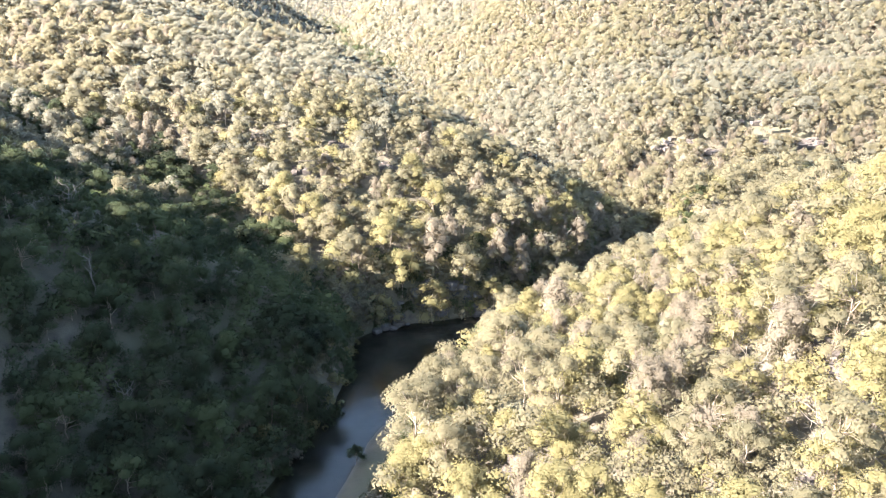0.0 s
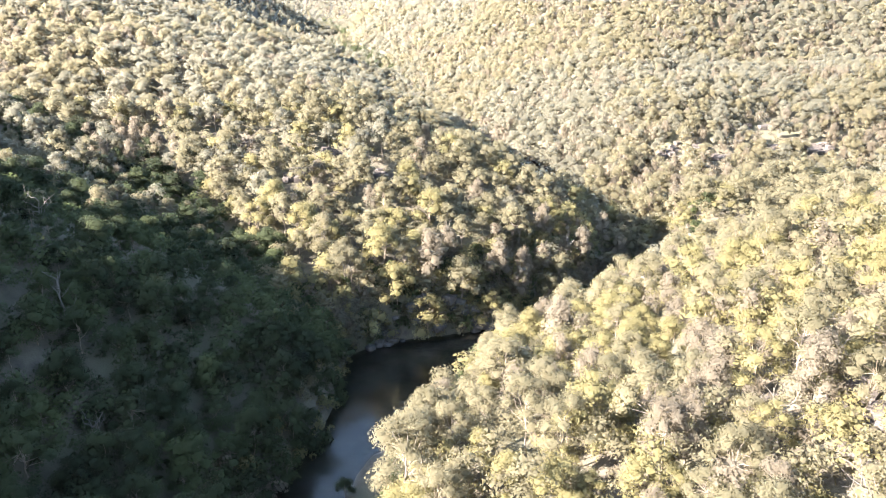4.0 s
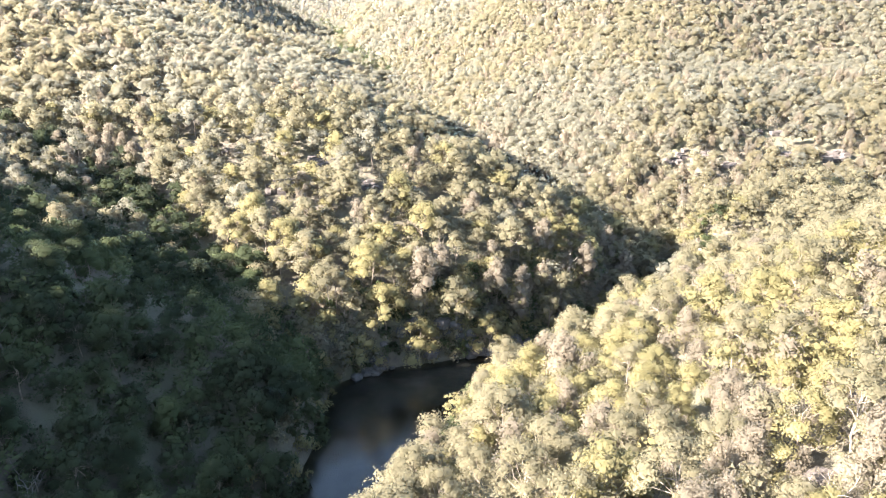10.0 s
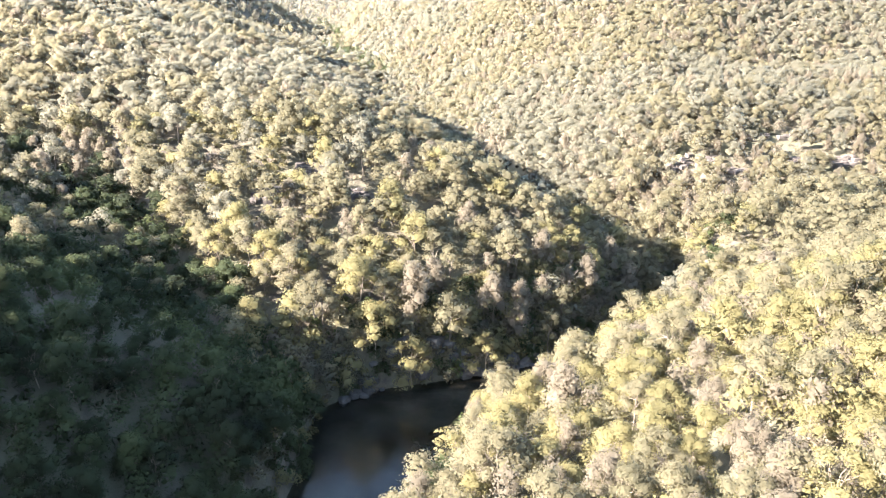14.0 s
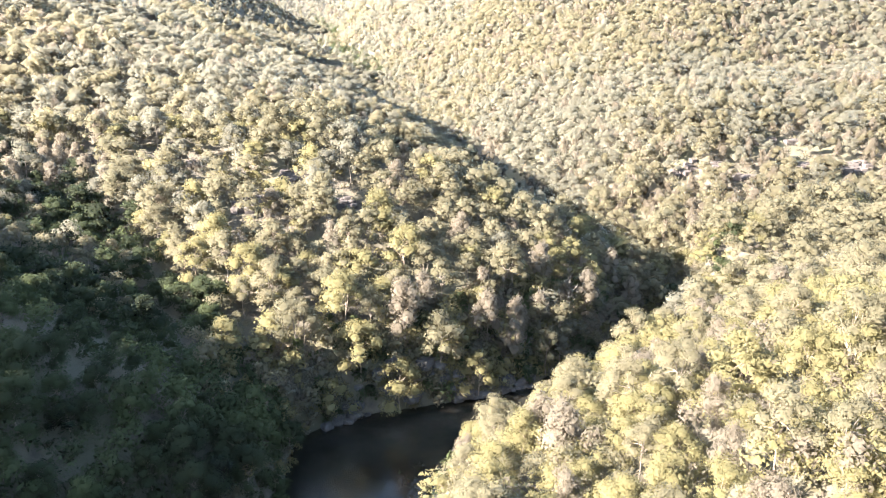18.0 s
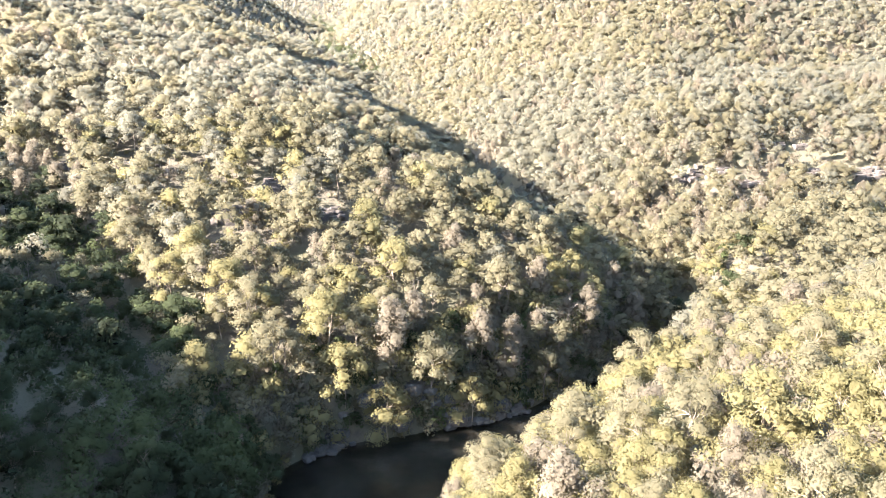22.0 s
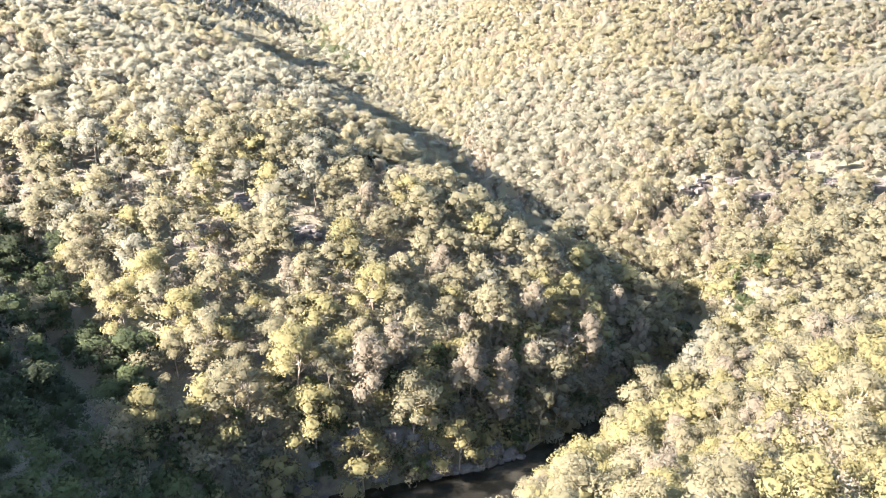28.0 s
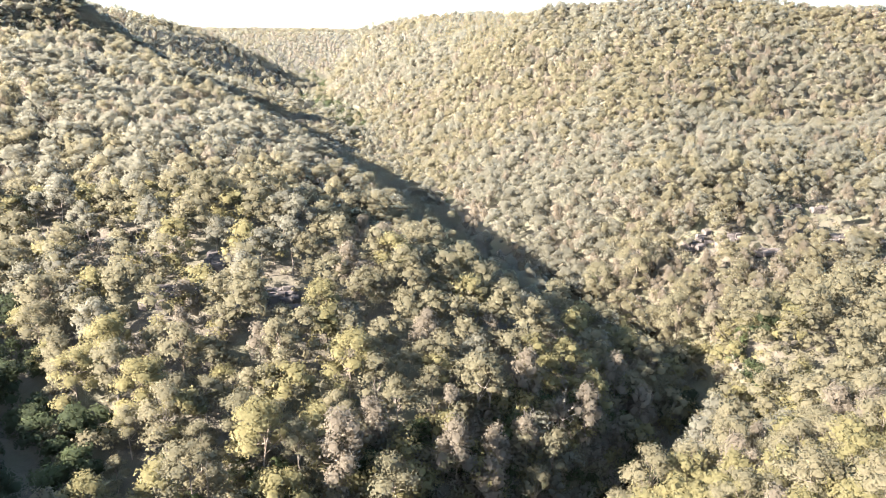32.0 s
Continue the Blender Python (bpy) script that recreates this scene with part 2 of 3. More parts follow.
BEHIND_RIGHT = [(110, 700, 92.0), (180, 650, 98.0), (260, 610, 94.0), (340, 590, 92.0), (520, 520, 98.0)]
SPUR_TOE = [(-30, 180, 12.0), (-18, 184, 11.5), (-8, 186, 11.0), (4, 189, 10.5), (14, 195, 10.0)]
RIGHT_BANK = [(-10, 20, 10.0), (-9, 50, 11.0), (-8, 75, 13.0), (-5, 95, 16.0), (-2, 106, 17.5), (4, 124, 15.0), (9, 140, 13.5)]
RIGHT_TOE = [(14, 149, 12.0), (24, 158, 9.5), (38, 172, 9.0), (58, 196, 8.0)]
POOL_SIDE = [(-4, 138, -0.3), (0, 152, -0.6), (5, 163, -1.0), (17, 170, -0.8)]
SPUR_EDGE = [(40, 254, 14.0), (13, 254, 28.0), (5, 276, 33.0), (-15, 318, 38.5), (-34, 360, 42.5), (-52, 402, 45.0), (-71, 440, 48.0), (-91, 455, 57.5), (-122, 470, 71.0), (-172, 485, 84.0), (-210, 490, 89.0)]
SPUR_FOOT = [(60, 262, 7.0), (46, 284, 8.5), (28, 308, 12.5), (14, 338, 18.0), (-6, 372, 21.0), (-28, 420, 27.0), (-46, 465, 31.0), (-64, 500, 35.0), (-86, 530, 38.0)]
SLOPE_BENCH = [(260, 370, 46.0), (170, 372, 46.0), (132, 380, 46.0), (118, 410, 54.0), (100, 444, 63.0)]
FAR_RIGHT = [(-62, 1000, 112.0), (0, 850, 103.9), (40, 720, 98.4), (84, 590, 105.8), (134, 566, 110.1), (184, 551, 110.7), (230, 532, 103.1), (280, 508, 101.2), (480, 420, 109.8)]
FAR_FLANK = [(30, 560, 66.5), (14, 600, 61.4), (-35, 720, 57.8), (-88, 876, 55.4)]
FAR_MID = [(-90, 1100, 116.1), (-30, 1085, 120.9), (62, 1080, 121.1), (150, 1000, 121.9), (320, 900, 120.0)]
FAR_LEFT = [(-700, 1000, 150.0), (-410, 990, 140.1), (-345, 1005, 127.9), (-275, 1030, 107.9), (-220, 1050, 82.1), (-185, 1060, 58.0)]
HORIZON_RIDGE = [(-1500, 1500, 140.1), (-700, 1800, 145.9), (-100, 1950, 148.0), (400, 1950, 145.9), (1200, 1700, 140.1)]
LINES = [CREEK, LEFT_GULLY, RIGHT_GULLY, NEAR_LEFT, LEFT_WALL, LEFT_SPUR, LEFT_HILL, RIGHT_SPUR, RIGHT_WALL, RIGHT_BENCH, SPUR_BENCH, SPUR_TOP, SPUR_BACK, VALLEY_SIDE, RIGHT_MID, BEHIND_RIGHT, RIGHT_LEDGE, SPUR_TOE, RIGHT_BANK, RIGHT_TOE, POOL_SIDE, SPUR_EDGE, SPUR_FOOT, SLOPE_BENCH, FAR_RIGHT, FAR_FLANK, FAR_MID, FAR_LEFT, HORIZON_RIDGE]


def line_distance(line, x, y):
    """Distance to a line of nodes, its height at the nearest place, and the side (right of it is positive)."""
    a = np.array(line, float)
    best = np.full(x.shape, 1e18)
    high, side = np.zeros(x.shape), np.zeros(x.shape)
    for p, q in zip(a[:-1], a[1:]):
        dx, dy = q[0] - p[0], q[1] - p[1]
        t = np.clip(((x - p[0]) * dx + (y - p[1]) * dy) / (dx * dx + dy * dy), 0, 1)
        ex, ey = x - p[0] - t * dx, y - p[1] - t * dy
        d = ex * ex + ey * ey
        near = d < best
        best = np.where(near, d, best)
        high = np.where(near, p[2] + t * (q[2] - p[2]), high)
        side = np.where(near, np.sign(dy * ex - dx * ey), side)
    return np.sqrt(best), high, side


def creek_width(y):
    """Half the width of the creek bed."""
    return np.interp(y, [-400, 60, 110, 150, 165, 178, 184, 192, 205, 215, 240, 300, 600], [9, 10, 10, 9.5, 10.5, 10, 7.5, 5.5, 4.5, 3.0, 2.2, 2.0, 1.5])


def survey():
    """Stations along all lines, and the weights of a taut surface stretched over them."""
    p = []
    for line in LINES:
        for a, b in zip(line[:-1], line[1:]):
            n = max(1, round(math.hypot(b[0] - a[0], b[1] - a[1]) / (11 if a[1] < 330 else 22 if a[1] < 700 else 60)))
            p += [[a[k] + (b[k] - a[k]) * i / n for k in range(3)] for i in range(n)]
        p.append(list(line[-1]))
    p += [[4200 * math.cos(i * 0.3927), 600 + 4200 * math.sin(i * 0.3927), 125.0] for i in range(16)]
    p = np.array(p, float)
    d = np.hypot(p[:, None, 0] - p[None, :, 0], p[:, None, 1] - p[None, :, 1])
    full = np.ones((len(p) + 1, len(p) + 1))
    full[-1, -1] = 0
    full[:-1, :-1] = -np.sqrt(d * d + 9.0) + 0.8 * np.eye(len(p))
    return p, np.linalg.solve(full, np.append(p[:, 2], 0))


STATIONS, PULL = survey()


def taut(x, y):
    out = np.empty(x.size)
    xf, yf = x.ravel(), y.ravel()
    for i in range(0, x.size, 20000):
        u, v = xf[i:i + 20000, None] - STATIONS[:, 0], yf[i:i + 20000, None] - STATIONS[:, 1]
        out[i:i + 20000] = PULL[-1] - np.sqrt(u * u + v * v + 9.0) @ PULL[:-1]
    return out.reshape(x.shape)


def land(x, y):
    x, y = np.asarray(x, float), np.asarray(y, float)
    z = taut(x, y)
    d, bed, side = line_distance(CREEK, x, y)
    half = creek_width(y)
    rough = smooth(half, half + 14, d)
    z = z + rough * (1.7 * lump(x, y, 31.0) + 0.9 * patch(x, y, 11.0) + 0.35 * grain(x, y, 4.0))
    across = np.clip(side * d / half, -1, 1)
    floor = bed - 1.0 + (0.75 * (across + 0.5) + 0.8 * smooth(-0.05, 0.4, across) * smooth(92, 104, y) * smooth(136, 124, y)) * (1 - 0.75 * smooth(143, 156, y)) + 0.75 * np.exp(-((x + 9) / 8) ** 2 - ((y - 175 + 0.25 * (x + 9)) / 2.2) ** 2) + 0.50 * lump(x, y, 9.0) + 0.28 * patch(x, y, 4.0)
    into = smooth(half - 0.6, half + 5.0, d)
    z = np.where(y < 320, floor * (1 - into) + z * into, z)
    pool, _, _ = line_distance(POOL_SIDE, x, y)
    return z - 1.3 * smooth(8.0, 3.0, pool)


# ---- ground: one sheet to the horizon ----
def axis(lo, fine_lo, fine_hi, hi, far):
    """Grid lines: 1.5 m apart along the creek, 3 m on the slopes, then wider and wider to the horizon."""
    core = np.concatenate([np.arange(lo, fine_lo, 3.0), np.arange(fine_lo, fine_hi, 1.5), np.arange(fine_hi, hi, 3.0)])
    s, p, out = 3.0, 0.0, []
    while p < far:
        s *= 1.1
        p += s
        out.append(p)
    out = np.array(out)
    return np.concatenate([core[0] - out[::-1], core, core[-1] + out])


def build_ground():
    gx, gy = axis(-230, -62, 94, 290, 3200), axis(20, 86, 254, 620, 3600)
    xx, yy = np.meshgrid(gx, gy, indexing="ij")
    zz = land(xx.ravel(), yy.ravel())
    nx, ny = len(gx), len(gy)
    v = np.stack([xx.ravel(), yy.ravel(), zz], 1)
    i, j = np.meshgrid(np.arange(nx - 1), np.arange(ny - 1), indexing="ij")
    a = (i * ny + j).ravel()
    f = np.stack([a, a + ny, a + ny + 1, a + 1], 1)
    ob = new("ground", mesh_from("ground", v, f, [ground_material()], flat=False))
    return tagged(ob, "steep forest floor of leaf litter, sandstone and creek sand", "ground", kind="structure")


build_ground()


def build_water():
    gx, gy = np.arange(-75, 106, 6.0), np.arange(-160, 236, 6.0)
    xx, yy = np.meshgrid(gx, gy, indexing="ij")
    v = np.stack([xx.ravel(), yy.ravel(), np.zeros(xx.size)], 1)
    i, j = np.meshgrid(np.arange(len(gx) - 1), np.arange(len(gy) - 1), indexing="ij")
    a = (i * len(gy) + j).ravel()
    f = np.stack([a, a + len(gy), a + len(gy) + 1, a + 1], 1)
    ob = new("water", mesh_from("water", v, f, [water_material()], flat=False))
    tagged(ob, "shallow brown creek water over sand, reflecting the sky", "water", kind="structure")


build_water()

# ---- trees ----
def tube(points, radii, sides=6):
    """A tapered, bent stem as verts and quads."""
    pts, v, f = [Vector(p) for p in points], [], []
    for i, (p, r) in enumerate(zip(pts, radii)):
        d = (pts[min(i + 1, len(pts) - 1)] - pts[max(i - 1, 0)]).normalized()
        a = d.orthogonal().normalized()
        b = d.cross(a)
        for k in range(sides):
            t = 2 * math.pi * k / sides
            v.append(p + (a * math.cos(t) + b * math.sin(t)) * r)
    for i in range(len(pts) - 1):
        for k in range(sides):
            f.append((i * sides + k, i * sides + (k + 1) % sides, (i + 1) * sides + (k + 1) % sides, (i + 1) * sides + k))
    return v, f


def join(pieces):
    v, f = [], []
    for pv, pf in pieces:
        o = len(v)
        v += [tuple(p) for p in pv]
        f += [tuple(i + o for i in q) for q in pf]
    return v, f


def bent(r, a, b, wob, n=5):
    a, b = Vector(a), Vector(b)
    out = []
    for i in range(n):
        t = i / (n - 1)
        j = Vector(r.normal(0, wob, 3)) * math.sin(math.pi * t)
        out.append(a.lerp(b, t) + j)
    return out


def plan_tree(kind, r):
    """Height, fork and the lobes of the crown (centre, radii) of one tree."""
    if kind in ("gum", "grey"):
        h = r.uniform(10.0, 13.5)
        n, spread, low = int(r.integers(11, 17)), r.uniform(3.0, 4.2), 0.48
    elif kind == "wattle":
        h = r.uniform(8.0, 10.0)
        n, spread, low = int(r.integers(11, 15)), r.uniform(3.0, 4.0), 0.34
    elif kind == "sheoak":
        h = r.uniform(8.5, 11.5)
        n, spread, low = int(r.integers(9, 13)), r.uniform(1.7, 2.6), 0.32
    else:
        h = r.uniform(7.0, 9.5)
        n, spread, low = int(r.integers(9, 13)), r.uniform(2.6, 3.6), 0.30
    lobes = []
    for i in range(n):
        u = (i + 0.5) / n
        a = i * 2.39996 + r.uniform(-0.5, 0.5)
        z = h * (low + (0.93 - low) * (1 - u ** 1.3)) + r.uniform(-0.5, 0.5)
        rad = spread * math.sqrt(u) * r.uniform(0.75, 1.12)
        size = r.uniform(1.15, 1.9) * (0.85 if kind == "sheoak" else 1.0)
        lobes.append((np.array([rad * math.cos(a), rad * math.sin(a), z]),
                      np.array([size, size, size * (1.25 if kind == "sheoak" else r.uniform(0.68, 0.95))])))
    return h, lobes


def sprays(lobes, r, count, size, relief=1.0):
    """Leaf sprays: small rhombs over the lobes, most of them on the outside and the upper half."""
    c = np.array([q[0] for q in lobes])
    s = np.array([q[1] for q in lobes])
    share = (s[:, 0] * s[:, 2])
    pick = r.choice(len(lobes), count, p=share / share.sum())
    d = r.normal(0, 1, (count, 3))
    d[:, 2] = d[:, 2] * 0.9 + 0.35
    d /= np.linalg.norm(d, axis=1)[:, None]
    shell = r.uniform(0.35, 1.12, (count, 1)) ** 0.5
    p = c[pick] + d * s[pick] * shell
    nrm = d + r.normal(0, 0.5, (count, 3))
    nrm /= np.linalg.norm(nrm, axis=1)[:, None]
    t = np.cross(nrm, r.normal(0, 1, (count, 3)))
    t /= np.linalg.norm(t, axis=1)[:, None] + 1e-9
    b = np.cross(nrm, t)
    long = size * r.uniform(0.6, 1.3, (count, 1))
    wide = long * r.uniform(0.5, 0.8, (count, 1))
    tri = np.stack([p - t * long * 0.5 - b * wide * 0.5, p + t * long * 0.6, p - t * long * 0.3 + b * wide * 0.6], 1)
    face = np.cross(tri[:, 1] - tri[:, 0], tri[:, 2] - tri[:, 0])
    middle = c.mean(0) - np.array([0, 0, 1.5])
    whole = p - middle
    whole /= np.linalg.norm(whole, axis=1)[:, None]
    round_ = (d * 0.24 + nrm * 0.07) * relief + whole * (0.08 + 0.1 * relief) + np.array([0, 0, 0.6])
    round_ /= np.linalg.norm(round_, axis=1)[:, None]
    back = (face * round_).sum(1) < 0
    tri[back] = tri[back][:, ::-1]
    return tri, round_


BALL = bmesh.new()
bmesh.ops.create_icosphere(BALL, subdivisions=1, radius=1.0)
BALL_TRIS = np.array([[v.co[:] for v in f.verts] for f in BALL.faces])
BALL.free()
EIGHTH = np.array([[[a, 0, 0], [0, b, 0], [0, 0, c]][::a * b * c] for a in (1, -1) for b in (1, -1) for c in (1, -1)], float) * 1.15


def cores(lobes, r, size, shell):
    """The dense inner foliage of each clump: a lumpy, closed shell inside the sprays."""
    middle = np.mean([q[0] for q in lobes], axis=0) - np.array([0, 0, 1.5])
    tris, rounds = [], []
    for c, s in lobes:
        a = r.uniform(0, 6.28)
        turn = np.array([[math.cos(a), -math.sin(a), 0], [math.sin(a), math.cos(a), 0], [0, 0, 1]])
        d = shell @ turn
        wave = 1 + 0.16 * np.sin(d @ r.normal(0, 3.0, 3) + a)
        p = c + d * s * size * wave[..., None]
        whole = p.mean(1) - middle
        whole /= np.linalg.norm(whole, axis=1)[:, None]
        n = d.mean(1) * 0.2 + whole * 0.14 + np.array([0, 0, 0.6])
        tris.append(p)
        rounds.append(n / np.linalg.norm(n, axis=1)[:, None])
    return np.concatenate(tris), np.concatenate(rounds)


def clump(lobes, r, count, size, relief, core, shell):
    a, b = sprays(lobes, r, count, size, relief), cores(lobes, r, core, shell)
    return np.concatenate([a[0], b[0]]), np.concatenate([a[1], b[1]])


def stems(h, lobes, r, thick):
    """Trunk, and three boughs whose limbs reach to the lobes."""
    lean = Vector((r.uniform(-0.6, 0.6), r.uniform(-0.6, 0.6), h * 0.62))
    spine = bent(r, (0, 0, -0.8), lean, 0.12, 6)
    trunk = tube(spine, [thick * (1 - 0.13 * i) for i in range(6)], 7)
    boughs = [[], [], []]
    for c, s in lobes:
        third = int((math.atan2(c[1], c[0]) + math.pi) / (2 * math.pi) * 2.999)
        base = spine[3 + third % 3]
        tip = Vector(c) - Vector((0, 0, s[2] * 0.3))
        boughs[third].append(tube(bent(r, base, tip, 0.22, 4), [thick * 0.45, thick * 0.32, thick * 0.2, thick * 0.09], 4))
    return trunk, [join(q) for q in boughs if q]


def templates(kind, variants, count, size, seed):
    out = []
    for i in range(variants):
        r = np.random.default_rng(seed + i * 17)
        h, lobes = plan_tree(kind, r)
        tris, nrm = clump(lobes, r, count, size, 1.0, 0.55, BALL_TRIS)
        wood = BARK_PALE if (kind in ("gum", "grey") and i % 3 != 2) else BARK_DARK
        trunk, boughs = stems(h, lobes, r, 0.19 if kind in ("gum", "grey") else 0.14)
        crown = leaf_mesh("crown", tris, nrm, [LEAF[kind]])
        out.append({"crown": crown,
                    "trunk": mesh_from("trunk", trunk[0], trunk[1], [wood], flat=False),
                    "boughs": [mesh_from("bough", q[0], q[1], [wood], flat=False) for q in boughs]})
    return out


NAMES = {"gum": "eucalyptus_tree", "grey": "grey_gum_tree", "wattle": "wattle_tree", "sheoak": "sheoak_tree", "dark": "dark_leaf_tree"}
LABELS = {"gum": "olive-green eucalyptus with pale limbs and clumped open crown",
          "grey": "grey-green gum with a broad ragged crown on the hillside",
          "wattle": "yellow-green wattle with a dense rounded crown on the slope",
          "sheoak": "grey-buff sheoak with a narrow feathery crown",
          "dark": "deep green tree of gully and shaded slope with a dense low crown, leaves darkened as shade"}


def stand(kind, tpl, x, y, z, size, turn, limbs):
    root = new(NAMES[kind])
    root.matrix_basis = Matrix.LocRotScale((x, y, z), Euler((0, 0, turn)), (size, size, size))
    tagged(root, LABELS[kind], "tree", "trees of the gorge")
    part("trunk", tpl["trunk"], root)
    part("crown", tpl["crown"], root, "")
    for bough in tpl["boughs"] if limbs else ():
        part("bough", bough, root)


# sandstone outcrops: x, y, width, depth, height, turn
OUTCROPS = [
    (-43, 228, 10, 4, 5.5, 4), (-34, 239, 9, 4, 4.5, -6), (-21, 229.5, 8, 4, 3.5, 8), (-16.5, 225, 6, 3, 3.0, 14), (-52, 241, 6, 3, 2.0, 0),
    (-75, 251, 9, 3, 2.2, 0), (-62, 247, 7, 3, 2.0, 5), (-92, 250, 6, 3, 2.5, 0),
    (91, 297, 8, 4, 3.2, 10), (99.5, 295, 8, 4, 3.0, 5), (108, 289, 7, 3, 2.5, 0), (124, 311, 8, 3, 2.6, 0), (135, 309, 9, 3, 2.2, -5),
    (131, 294, 9, 4, 4.0, 0), (146, 290, 8, 4, 4.5, -5), (77, 344, 6, 3, 2.2, 25), (67, 334, 4, 3, 1.6, 30),
    (49.5, 98.8, 4, 3, 2.6, 40), (48, 83, 4, 4, 3.0, 50), (45.5, 76, 5, 4, 3.0, 40), (47, 70.5, 5, 4, 2.2, 30),
    (34.6, 72.4, 3, 2, 1.1, 20), (38.3, 65, 4, 4, 1.4, 40), (50.5, 109, 3, 2, 1.5, 40), (41, 88, 3, 2, 1.5, 40), (9, 82, 2.5, 2, 0.9, 60),
]
# large trees that stand out from the rest: kind, x, y, size
SPECIMENS = [
    ("wattle", -47, 208, 1.35), ("wattle", -37, 198, 1.3), ("wattle", -50, 202, 1.2), ("wattle", -9, 220, 1.35), ("wattle", -3, 207, 1.45),
    ("gum", -55, 207, 0.8), ("wattle", -59, 211, 0.85), ("gum", -63, 215, 0.9), ("gum", -53, 203, 0.7), ("wattle", -68, 218, 0.9),
    ("wattle", -15, 189, 1.4), ("gum", -24, 182, 1.2), ("wattle", -11, 183, 1.35), ("sheoak", -2, 189, 1.4), ("wattle", -3, 182.5, 1.3), ("gum", 6, 187, 1.3), ("wattle", 14, 188, 1.15), ("wattle", 3, 238, 1.3), ("wattle", -37, 175, 1.1),
    ("sheoak", 16, 195, 1.25), ("sheoak", 23, 200, 1.1), ("sheoak", 41, 210, 1.2), ("sheoak", 55, 222, 1.15), ("sheoak", 11, 219, 1.2),
    ("gum", 30, 198, 0.9), ("sheoak", 2, 196, 1.2), ("gum", 71, 289, 1.35), ("gum", 61, 291, 1.2), ("gum", 75, 263, 1.2),
    ("dark", -16.3, 117, 0.5), ("wattle", 8, 112, 0.7), ("wattle", 12, 122, 1.0), ("wattle", 20, 90, 1.15), ("wattle", 45, 132, 1.2), ("sheoak", 20, 138, 1.0), ("sheoak", 22, 131, 1.2),
]


def open_ground(x, y):
    """How bare the place is: 1 on the outcrops and just below them."""
    bare = np.zeros(np.shape(x))
    for ox, oy, w, dp, h, turn in OUTCROPS:
        bare = np.maximum(bare, ((np.abs(x - ox) < (0.5 if oy > 220 else 0.4) * w) & (y > oy - (9 if oy > 220 else 1.5)) & (y < oy + 1.0)) * 1.0)
    return bare


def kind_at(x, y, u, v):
    """The stand's make-up, by place: gums on the slopes, sheoaks and wattles in patches, deep green in the gullies and
    on the shaded left slope.
    """
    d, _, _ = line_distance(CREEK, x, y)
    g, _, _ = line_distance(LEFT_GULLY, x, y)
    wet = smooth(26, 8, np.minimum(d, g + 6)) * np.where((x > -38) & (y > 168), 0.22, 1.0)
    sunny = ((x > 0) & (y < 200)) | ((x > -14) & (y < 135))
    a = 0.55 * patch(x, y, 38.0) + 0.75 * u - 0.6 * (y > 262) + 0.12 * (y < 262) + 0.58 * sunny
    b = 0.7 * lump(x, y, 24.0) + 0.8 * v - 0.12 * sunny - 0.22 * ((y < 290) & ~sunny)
    # beyond y = 290 more grey leaves stand in for a hazy tone
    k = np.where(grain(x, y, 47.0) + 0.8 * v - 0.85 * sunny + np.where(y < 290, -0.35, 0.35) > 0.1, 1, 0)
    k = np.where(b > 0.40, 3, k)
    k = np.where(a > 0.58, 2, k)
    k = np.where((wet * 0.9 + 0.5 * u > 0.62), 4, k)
    # the dark leaf kind puts the left slope's shade into leaf colour
    shaded_slope = ((x < -22) & (y < 170)) | ((x < -42) & (y < 188))
    return np.where(shaded_slope & (k != 4) & ((v > -0.86) | (y < 165)), 4, k)


def scatter(x0, x1, y0, y1, step, seed):
    r = np.random.default_rng(seed)
    gx, gy = np.meshgrid(np.arange(x0, x1, step), np.arange(y0, y1, step * 0.866), indexing="ij")
    gx = gx + 0.5 * step * (np.arange(gx.shape[1]) % 2)[None, :]
    x = gx.ravel() + r.uniform(-0.42, 0.42, gx.size) * step
    y = gy.ravel() + r.uniform(-0.42, 0.42, gx.size) * step
    return x, y, r


def in_sight(x, y, pad):
    """The wedge of land that the flight looks over."""
    return (np.abs(x - 0.06 * y) < 0.68 * y + pad)


TH_FAR = 262.0
front = {k: templates(k, 5, 3200, 0.28, 100 + i * 50) for i, k in enumerate(KINDS)}
near = {k: templates(k, 5, 2200, 0.35, 100 + i * 50) for i, k in enumerate(KINDS)}
mids = {k: templates(k, 5, 1000, 0.48, 500 + i * 50) for i, k in enumerate(KINDS)}
x, y, r = scatter(-175, 200, 42, TH_FAR, 5.7, 11)
d, _, side = line_distance(CREEK, x, y)
bank = creek_width(y) + np.where(side < 0, 0.2, np.where(y < 114, 6.5, 1.4))
pool, _, _ = line_distance(POOL_SIDE, x, y)
keep = (pool > np.where(x < 14, 9.0, 3.6)) & in_sight(x, y, 36) & (d > bank) & (open_ground(x, y) < 0.5) & (r.random(len(x)) > 0.06)
for _, px, py, size in SPECIMENS:
    keep &= (x - px) ** 2 + (y - py) ** 2 > (3.0 * size) ** 2
x, y = x[keep], y[keep]
side_of = side[keep] > 0
z = land(x, y)
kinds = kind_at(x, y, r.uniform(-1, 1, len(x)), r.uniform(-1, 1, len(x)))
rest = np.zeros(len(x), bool)
